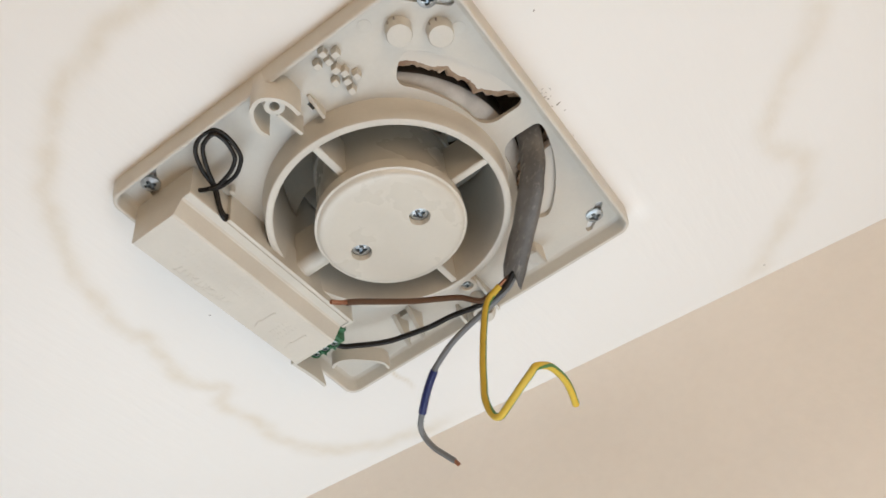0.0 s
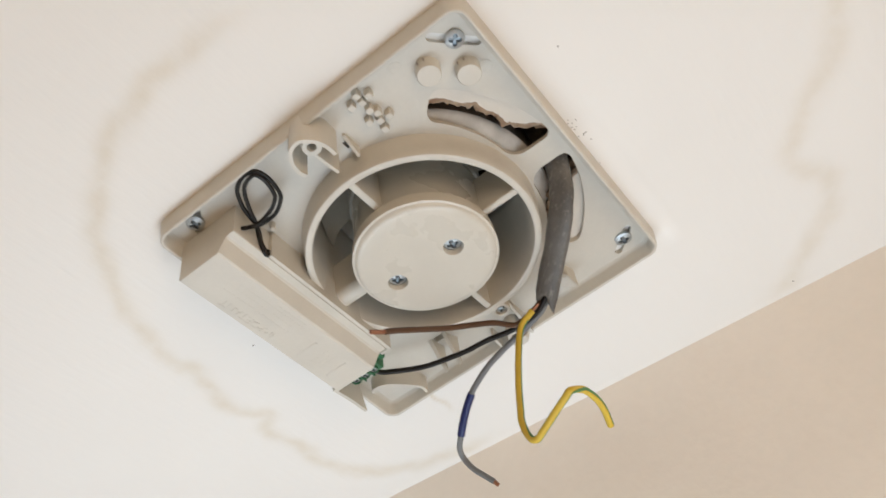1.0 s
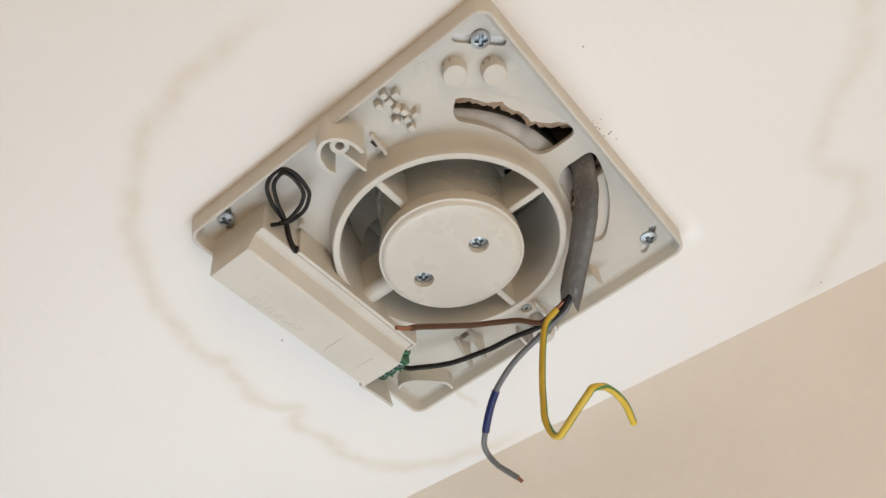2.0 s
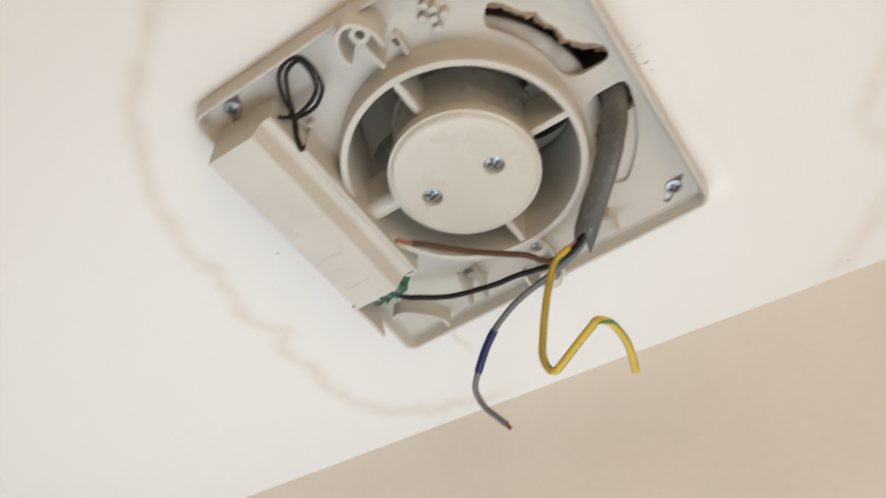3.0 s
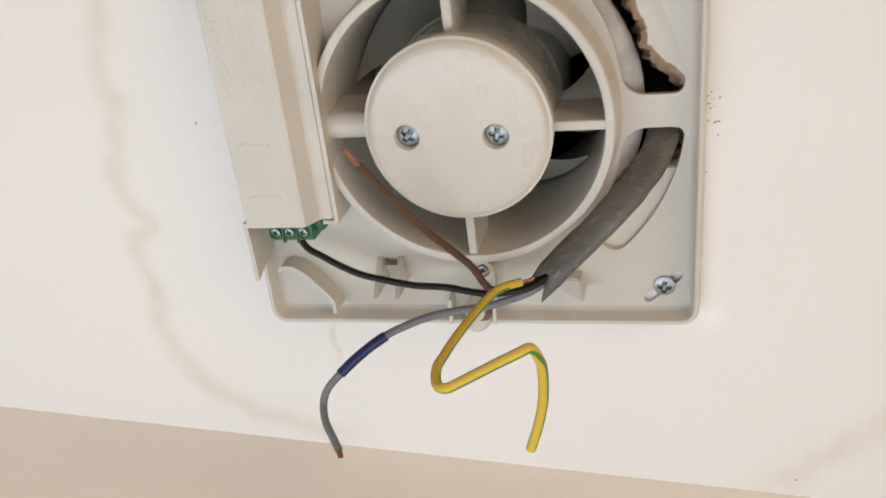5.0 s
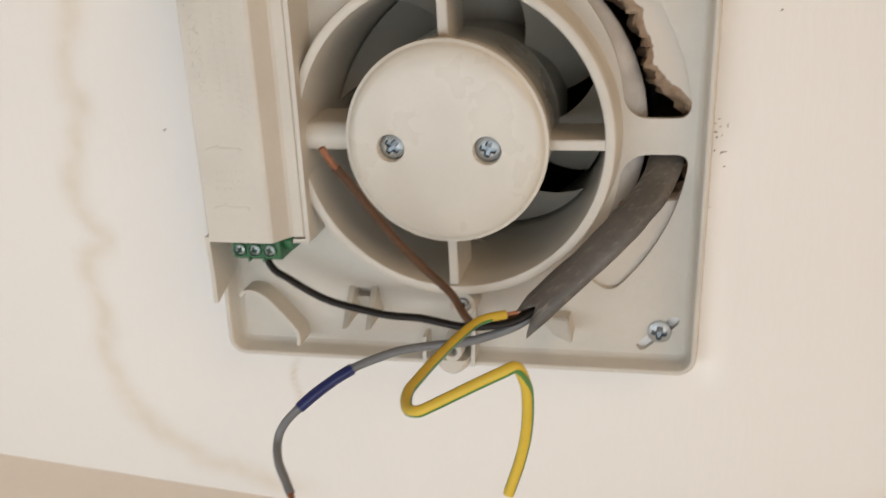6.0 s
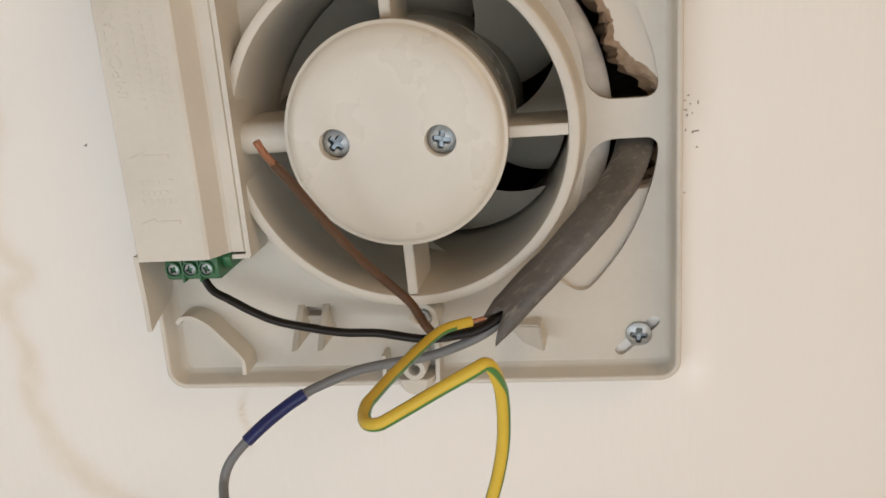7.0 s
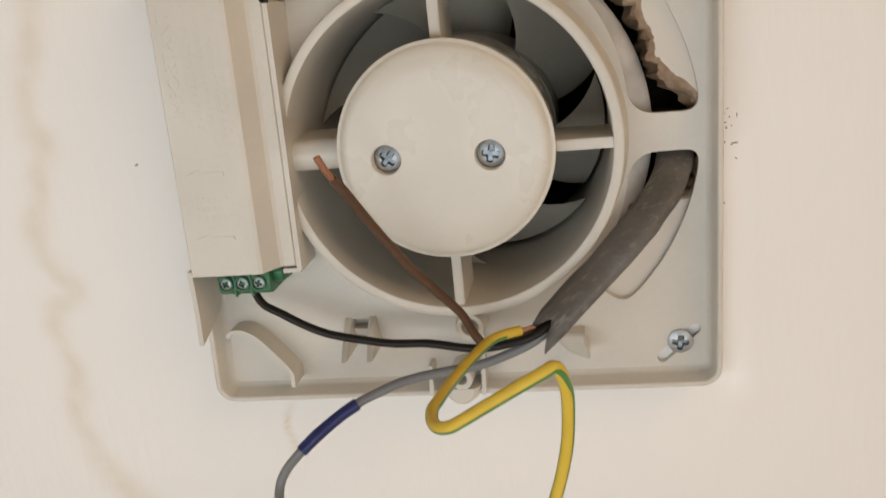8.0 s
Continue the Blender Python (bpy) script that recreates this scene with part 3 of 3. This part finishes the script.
def blade_mesh():
    bm = bmesh.new()
    nr, nc = 7, 12
    grid = []
    for side in (0, 1):
        rows = []
        for i in range(nr):
            f = i / (nr - 1)
            r = 29.8 + (45.2 - 29.8) * f
            lead = -0.27 * f - 0.08 * f * f
            chord = 0.74 + 0.17 * f
            rows.append([])
            for j in range(nc):
                g = j / (nc - 1)
                a = lead + chord * g
                d = -19.0 - 24.0 * g - 3.0 * math.sin(math.pi * g) * (1 - 0.4 * f) - (0.9 if side else 0.0) * math.sin(math.pi * min(1, max(0.05, g)))
                rows[-1].append(bm.verts.new(Vector((r * math.cos(a), r * math.sin(a), -d)) * 0.001))
        grid.append(rows)
    for rows in grid:
        for i in range(nr - 1):
            for j in range(nc - 1):
                bm.faces.new((rows[i][j], rows[i][j + 1], rows[i + 1][j + 1], rows[i + 1][j]))
    a, b = grid
    for j in range(nc - 1):
        for i in (0, nr - 1):
            bm.faces.new((a[i][j], a[i][j + 1], b[i][j + 1], b[i][j]))
    for i in range(nr - 1):
        for j in (0, nc - 1):
            bm.faces.new((a[i][j], a[i + 1][j], b[i + 1][j], b[i][j]))
    bmesh.ops.recalc_face_normals(bm, faces=bm.faces)
    me = bpy.data.meshes.new("blade")
    bm.to_mesh(me)
    bm.free()
    me.materials.append(plastic_shaded)
    me.polygons.foreach_set("use_smooth", [True] * len(me.polygons))
    me.set_sharp_from_angle(angle=radians(40))
    return me


BLADE = blade_mesh()
for k in range(7):
    ob = new("blade", BLADE)
    ob.parent = impeller
    ob.matrix_basis = pose(CX * 0.001, CY * 0.001, H, 0, 0, 53 + k * 360 / 7)

# ---------------------------------------------------------------- circuit box
BX0, BX1, BY0, BY1 = -72.0, -50.0, -57.5, 37.5
bm = bmesh.new()
section = [(-72.2, 2.0), (-72.0, 24.2), (-71.4, 25.0), (-50.6, 25.0), (-49.6, 24.5), (-46.2, 18.9), (-45.2, 18.3), (-41.9, 18.2), (-41.6, 17.6), (-41.6, 2.0)]
loft(bm, [[V(x + lean, y, d) for x, d in section] for y, lean in ((BY0, 2.1), (BY0 + 0.01, 2.1), (BY1 - 0.01, 0), (BY1, 0))], False)
for y, lean in ((BY0, 2.1), (BY1, 0)):
    bm.faces.new([bm.verts.new(V(x + lean, y, d)) for x, d in section])
bmesh.ops.remove_doubles(bm, verts=bm.verts, dist=1e-7)
box = part("circuit_box", bm, plastic, fan, "long off-white cover over the electronics", 25)
bm = bmesh.new()
wall_strip(bm, [(-39.10, -38), (-40.78, 39.2)], 1.5, 1.8, 17.9)
wall_strip(bm, [(-40.6, 39.2), (-46, 39.2)], 1.4, 1.8, 17.6)
part("box_wall", bm, plastic, box)
bm = bmesh.new()
wall_strip(bm, [(-72.5, 36), (-73.4, 50), (-74.2, 60.5)], 1.5, 1.8, [24.6, 22.8, 22.2])
me_wing = part("box_side", bm, plastic, box, "thin pointed side wall of the box")
# its free end slopes back to the plate
for v in me_wing.data.vertices:
    if v.co.y > 0.0600 and v.co.z > H - 0.010:
        v.co.y = 0.0530

# raised writing on the cover
data = bpy.data.curves.new("writing", "FONT")
data.body, data.size, data.extrude = "IMPORTANT", 0.0052, 0.00012
text_ob = new("writing", data)
bpy.context.view_layer.update()
me = bpy.data.meshes.new_from_object(text_ob.evaluated_get(bpy.context.evaluated_depsgraph_get()))
bpy.data.objects.remove(text_ob)
width = max(v.co.x for v in me.vertices)
me.materials.clear()
me.materials.append(plastic)
text = new("raised_lettering", me)
text.parent = box
text.matrix_basis = Matrix.Translation(V(-64.6, -9.0, 25.05)) @ Matrix(((0, -1, 0, 0), (-1, 0, 0, 0), (0, 0, -1, 0), (0, 0, 0, 1))) @ Matrix.Diagonal((0.0295 / width, 1, 1, 1))
text["label"] = "raised word on the cover"
rnd = random.Random(8)
bm = bmesh.new()
for x, y0, y1 in ((-61.3, -6, -42), (-58.0, -8, -44), (-55.0, -3, -40), (-53.0, -4, -20)):
    y = y0
    while y > y1:
        w = rnd.uniform(0.8, 1.8)
        block(bm, x, x + 1.5, y - w, y, 24.95, 25.08, 0.9)
        y -= w + rnd.uniform(0.5, 1.3)
for y in (13.5, 16.5, 19.0):
    x = -66.5
    while x < -56:
        w = rnd.uniform(0.7, 1.5)
        block(bm, x, x + w, y, y + 1.4, 24.95, 25.08, 0.9)
        x += w + rnd.uniform(0.5, 1.1)
tagged(part("raised_print", bm, plastic, box), kind="stuff")
for y in (7.0, 26.0):
    bm = bmesh.new()
    prism(bm, [(-68, y), (-63.5, y - 1.6), (-63.5, y - 0.6), (-56, y - 0.6), (-56, y + 0.6), (-63.5, y + 0.6)], 24.95, 25.2, 0.96)
    part("raised_arrow", bm, plastic, box)

# terminal block
bm = bmesh.new()
section = [(36.5, 3.0), (36.5, 17.0), (38.6, 20.6), (43.9, 20.8), (45.2, 19.4), (45.2, 3.0)]
loft(bm, [[V(x, y, d) for y, d in section] for x in (-66.0, -49.5)], True, True, True)
loft(bm, [[V(x, y, d) for y, d in [(36.5, 3), (36.5, 14), (39, 18.4), (42.6, 17.2), (43.4, 3)]] for x in (-49.4, -46.5)], True, True, True)
soften(bm, 0.25, 1)
terminal = part("terminal_block", bm, green_plastic, fan, "green three-way screw terminal block")
for x in (-63.2, -58.0, -52.8):
    bm = bmesh.new()
    lathe(bm, x, 41.4, [(2.35, 20.3), (2.3, 21.9), (1.95, 21.9), (1.9, 20.3)], 24)
    part("screw_well", bm, green_plastic, terminal)
    screw("terminal_screw", SMALL, x, 41.4, 20.6, 30 + x * 7, 0, terminal, "small bright clamp screw")
for x in (-60.6, -55.4):
    bm = bmesh.new()
    block(bm, x - 0.25, x + 0.25, 38.8, 45.5, 4, 21.2)
    part("divider", bm, green_plastic, terminal)

# ---------------------------------------------------------------- moulded details of the plate
# curved guard in the corner
bm = bmesh.new()
wall_strip(bm, curve2([(-70, 62.0), (-68.2, 60.3), (-64.6, 60.1), (-60.4, 62.4), (-56.2, 66.9), (-52.5, 71.4), (-50.2, 74.8), (-50.0, 78.8)]), 1.3, 1.8, between([13, 13.3, 13.5, 13.6, 13.6, 13.6, 13.8, 14.6]))
part("curved_guard", bm, plastic, fan)
# twin cable fins
for x in (-32.2, -24.2):
    bm = bmesh.new()
    wall_strip(bm, curve2([(x, 59.6), (x + 0.4, 63.5), (x + 1.1, 66.4), (x + 1.8, 68.6)]), 2.2, 1.8, between([4.0, 10.0, 16.0, 20.5]))
    soften(bm, 0.2, 1)
    part("cable_fin", bm, plastic, fan)
# wedge tab
bm = bmesh.new()
foot = [(31.5, 67.6), (41.6, 66.2), (43.2, 72.8), (36.5, 71.2)]
loft(bm, [[V(x, y, 1.8) for x, y in foot], [V(x, y, d) for (x, y), d in zip(foot, (6.0, 10.0, 14.5, 11.0))]], True, True, True)
soften(bm, 0.5, 2)
part("wedge_tab", bm, plastic, fan)


def screw_post(x, y, d, parent, ring=3.6):
    bm = bmesh.new()
    lathe(bm, x, y, [(ring + 0.4, 1.8), (ring, d - 0.4), (ring - 0.3, d), (1.9, d), (1.7, d - 0.5), (1.6, d - 7)], 32, False, True)
    return part("screw_post", bm, plastic, parent)


# boss with a screw at the foot of the spoke
bm = bmesh.new()
lathe(bm, 7.5, 62.2, [(5.2, 1.8), (4.7, 4.5), (4.4, 10.6), (4.1, 11.2), (2.8, 11.2), (2.6, 10.8), (2.5, 9.4), (0.8, 9.4)], 36, False, True)
boss = part("boss", bm, plastic, fan)
screw("boss_screw", SMALL, 7.5, 62.2, 10.0, 25, 0, boss, "small zinc screw sunk in the boss")
# cover post at the wall side, with its lug beyond the rim
screw_post(3.8, 77.8, 14.6, fan)
bm = bmesh.new()
wall_strip(bm, [(-6.2, 75), (-6.2, 84)], 1.3, 1.8, [10.5, 12.6])
wall_strip(bm, [(10.2, 60), (10.2, 84)], 1.3, 1.8, [4.0, 12.4])
part("post_wall", bm, plastic, fan)
bm = bmesh.new()
loft(bm, [[V(3.4 + r * math.cos(math.pi * i / 18), 81.2 + (r + 0.4) * math.sin(math.pi * i / 18), d) for i in range(19)] for r, d in ((6.6, 0.3), (6.4, 6.0), (6.0, 10.5), (5.2, 13.0), (4.0, 14.2))], True, True, True)
bmesh.ops.recalc_face_normals(bm, faces=bm.faces)
part("lug", bm, plastic, fan)
# hooded post on the far side
screw_post(9.0, -64.5, 16.5, fan, 3.9)
bm = bmesh.new()
hood = [(-1.0, -56.8), (-1.3, -61), (0.4, -66.5), (3.8, -70), (8.2, -70.6), (12.0, -67.6), (14.0, -63), (13.6, -56.4)]
wall_strip(bm, curve2(hood), 1.5, 1.8, between([17.6, 18.6, 19, 19, 19, 19, 18.6, 17.0]))
part("hood", bm, plastic, fan, "curved hood round the cover's screw post")
for x, y0, y1, d0, d1 in ((7.0, -60.5, -47.5, 15.5, 13.6), (15.6, -53.6, -44.8, 3.4, 8.2)):
    bm = bmesh.new()
    wall_strip(bm, [(x, y0), (x + 0.2, y1)], 1.3, 1.8, [d0, d1])
    part("post_wall", bm, plastic, fan)
# two round pegs; dark blocks stand in for the shade of their slots
for x, y in ((58.0, -53.8), (69.4, -44.0)):
    bm = bmesh.new()
    lathe(bm, x, y, [(5.1, 1.8), (4.9, 2.2), (4.75, 7.0), (4.4, 7.5), (3.5, 7.6)], 40, False, True)
    peg = part("peg", bm, plastic, fan)
    bm = bmesh.new()
    for k in (-1.2, 1.6):
        block(bm, x + k - 0.25, x + k + 0.25, y - 5.05, y - 4.7, 2.6, 4.4)
    part("peg_slot_shade", bm, scuff_and_slot_shade, peg)
# crosses of small posts
for cx, cy, spin in ((31.0, -60.0, 0.0), (31.0, -49.5, 0.3)):
    for k, (dx, dy) in enumerate(((0, 0), (4.2, -1.2), (-4.0, -1.6), (0.2, 3.8), (0.6, -4.2))):
        x, y = cx + dx * math.cos(spin) - dy * math.sin(spin), cy + dx * math.sin(spin) + dy * math.cos(spin)
        bm = bmesh.new()
        h = 5.2 if k else 4.2
        block(bm, x - 1.5, x + 1.5, y - 1.5, y + 1.5, 1.8, h + 0.5, 0.88)
        soften(bm, 0.25, 1)
        part("small_post", bm, plastic, fan)
# ejector marks on the plate
for x, y in ((68.5, 8.4), (70, 50), (56, 72), (49, -62), (75, -40), (52, -14), (-20, 60), (-52, 57), (44, -46), (23, -42)):
    bm = bmesh.new()
    lathe(bm, x, y, [(2.9, 1.8), (2.7, 2.06), (2.3, 2.06), (2.0, 1.96), (0.4, 1.96)], 28, False, True)
    part("ejector_mark", bm, plastic, fan)
# low ribs across the plate, added in place of the wires' cast shadows
for line in ([(-47, 46), (-43, 51.5), (-38, 56), (-35, 58)], [(-24, 59), (-14, 57), (-6, 59.5)], [(-22, 73), (-14, 68), (-7, 65.5)]):
    bm = bmesh.new()
    wall_strip(bm, curve2(line), 1.1, 1.8, 3.4)
    part("shadow_rib", bm, plastic, fan)
bm = bmesh.new()
lathe(bm, -35.4, -40.6, [(1.3, 1.8), (1.2, 6.2), (0.8, 6.6)], 16, False, True)
part("pip", bm, plastic, fan)

# looped black pair at the end of the box
for line in ([(-39.8, -38.4, 14.5), (-39.9, -39.0, 17.6), (-39.0, -42.0, 17.4), (-38.0, -45.6, 13.0), (-36.4, -49.3, 9.6), (-34.4, -57.5, 8.8), (-30.0, -65.2, 8.6), (-23.9, -68.4, 8.6), (-18.0, -67.4, 8.8), (-16.5, -61.7, 9.0), (-18.3, -54.0, 9.0), (-21.0, -50.6, 9.0), (-27.0, -47.4, 9.2), (-34.6, -47.6, 9.8), (-37.2, -50.4, 11.6), (-38.6, -54.0, 14.6)],
             [(-39.2, -40.4, 16.6), (-38.2, -43.6, 15.4), (-36.6, -47.0, 11.6), (-35.0, -50.5, 10.4), (-31.4, -57.8, 10.2), (-26.7, -64.6, 10.0), (-22.4, -66.8, 10.0), (-18.6, -66.6, 10.0), (-17.8, -61.9, 10.2), (-19.4, -56.0, 10.2), (-21.7, -53.0, 10.2), (-26.8, -50.4, 10.4), (-34.0, -49.4, 11.2), (-36.6, -51.6, 13.0)]):
    bm = bmesh.new()
    tube(bm, spline(line, 0.9), 0.88, 10)
    part("motor_wire", bm, black_pvc, fan, "thin black wire tied in a loop", 60)

# ---------------------------------------------------------------- supply cable
cable = tagged(empty("mains_cable", V(72, 16, 0)), "grey sheathed supply cable with four loose bared wires", "cable")
bm = bmesh.new()
path = spline([(68.6, -4, -45), (69.4, 7, -20), (70.6, 15.5, -4), (67, 23, 7), (61, 30, 13), (54, 37, 16.5), (48, 43, 18.6), (41, 49.2, 21.0), (33.8, 56.2, 23.4)], 1.5)
fr, loops = frames(path), []
for i, (p, (side, up)) in enumerate(zip(path, fr)):
    r = 0.0053 * (1 + 0.05 * noise.noise(p * 160))
    ring = [(math.cos(2 * math.pi * j / 28), math.sin(2 * math.pi * j / 28)) for j in range(28)]
    loops.append([p + side * (r * c) + up * (0.52 * r * w) for c, w in ring])
# the cut end: a long pointed tongue, a notch and a short rounded one
ahead = (path[-1] - path[-3]).normalized()
side, up = fr[-1]
for k in range(1, 7):
    f, loop = k / 6, []
    for c, w in ring:
        reach = 0.0095 * max(0.0, c - 0.10) ** 0.8 if c > 0 else 0.0065 * max(0.0, -c - 0.15) ** 0.6
        lean = c * (1 - (0.10 if c > 0 else 0.22) * f)
        loop.append(path[-1] + ahead * (reach * f) + side * (0.0053 * lean) + up * (0.52 * 0.0053 * w * (1 - 0.35 * f)))
    loops.append(loop)
loft(bm, loops, True, True, False)
sheath = part("sheath", bm, grey_pvc, cable, "flat grey outer sheath, scuffed and dusty, split at its end", 60)


def wire(name, line, radius, mat, label, step=1.0):
    bm = bmesh.new()
    pts = spline(line, step)
    tube(bm, pts, radius, 14, uneven=0.035)
    return part(name, bm, mat, cable, label, 60), pts


def strands(name, line, parent, radius=0.75):
    """A bared end of twisted copper strands."""
    bm = bmesh.new()
    pts = spline(line, 0.5)
    fr = frames(pts)
    for k in range(6):
        tw = [p + (s * math.cos(k * math.pi / 3 + i * 0.28) + u * math.sin(k * math.pi / 3 + i * 0.28)) * radius * 0.0006 for i, (p, (s, u)) in enumerate(zip(pts, fr))]
        tube(bm, tw, radius * 0.45, 6)
    return part(name, bm, copper, parent, "exposed copper strands", 60)


brown, _ = wire("brown_wire", [(35, 56, 21), (27.5, 60.4, 22.2), (15, 62, 24.4), (11.5, 59.5, 25.0), (8.0, 51.5, 26.8), (2.0, 43.4, 29.4), (-5.0, 33.0, 33.6), (-12, 20, 38.5), (-16, 11.5, 42), (-18.6, 6.8, 44.1)], 1.3, brown_pvc, "brown live wire with an exposed copper end")
strands("copper_end", [(-17.6, 8.6, 43.2), (-19.4, 5.2, 44.8), (-20.3, 3.0, 45.8), (-21.2, 0.4, 46.6)], brown, 0.95)
black, _ = wire("black_wire", [(36, 55.5, 22), (27.5, 60.0, 25.2), (20, 62, 25.6), (10, 63.4, 24.4), (-3, 62, 23), (-14, 62, 22), (-23, 61, 21), (-34, 59, 20), (-42, 56, 19), (-49, 52.4, 18), (-54, 50, 17), (-56.6, 46.5, 16), (-57, 43, 15.5)], 1.25, black_pvc, "black wire clamped in the terminal block")
grey, gpts = wire("grey_wire", [(36, 56.5, 22), (27, 62.5, 24), (18, 67, 23), (10, 69.6, 23), (0, 70.4, 25), (-10, 71.4, 28), (-19, 74.0, 31), (-24.5, 76, 33.5), (-32, 80, 38.5), (-38.5, 84.6, 43.5), (-44.5, 91, 44.5), (-46.5, 96, 46.5), (-44.5, 99.5, 52), (-40.5, 102.6, 57), (-37.6, 105, 60.4)], 1.4, greycore_pvc, "grey neutral wire with a blue sleeve")
bm = bmesh.new()
tube(bm, spline([(-24.0, 75.8, 33.3), (-28, 77.7, 35.8), (-32, 80, 38.5), (-35.4, 82.2, 41.2), (-39, 85, 43.8)], 0.8), 1.85, 14, uneven=0.03)
part("blue_sleeve", bm, blue_pvc, grey, "dark blue identification sleeve")
strands("copper_end", [(-38.4, 104.4, 59.4), (-37.4, 105.3, 60.8), (-36.5, 106.2, 62.4)], grey, 1.0)
earth_line = [(24.6, 57.3, 26.8), (19.4, 57.6, 29.4), (16, 58.0, 33), (12.6, 58, 44), (9.6, 57.2, 60), (8.6, 55.6, 73), (8.3, 54.9, 79.0), (9.4, 54.2, 85.4), (11.6, 53.2, 90.6), (14.4, 52.2, 92.6), (17.2, 50.9, 92.4), (27.6, 45.1, 91.4), (35.4, 40.8, 90.9), (37.4, 39.8, 90.5), (38.5, 41.0, 89.6), (39.2, 44.6, 87.6), (39.6, 50.1, 85.2), (38.8, 60.9, 82.5), (36.8, 70.9, 81), (33.4, 81.9, 81)]
earth, epts = wire("earth_wire", earth_line, 1.42, yellow_pvc, "yellow and green sleeved earth wire, bent twice")


def sleeve_turn(f):
    """The sleeve's own twist along its length."""
    keys = [(0.0, 65), (0.40, 78), (0.52, 154), (0.66, 152), (0.76, 92), (1.0, 88)]
    for (f0, a0), (f1, a1) in zip(keys, keys[1:]):
        if f <= f1:
            k = (f - f0) / (f1 - f0)
            return a0 + (a1 - a0) * k * k * (3 - 2 * k)
    return keys[-1][1]


efr = frames(epts)
for half in (0, 180):
    bm = bmesh.new()
    loops = []
    for i, (p, (s, u)) in enumerate(zip(epts, efr)):
        if i < 4 or i > len(epts) - 2:
            continue
        f = i / len(epts)
        mid = half + sleeve_turn(f)
        loops.append([p + (s * math.cos(radians(mid + k)) + u * math.sin(radians(mid + k))) * 0.00147 for k in (-27, -16, -5, 5, 16, 27)])
    loft(bm, loops, False)
    part("green_stripe", bm, stripe_pvc, earth, "green stripe along the sleeve")
strands("copper_core", [(28.0, 57.1, 25.2), (26.8, 57.2, 25.8), (25.6, 57.3, 26.3), (24.2, 57.3, 27.0)], earth, 0.6)
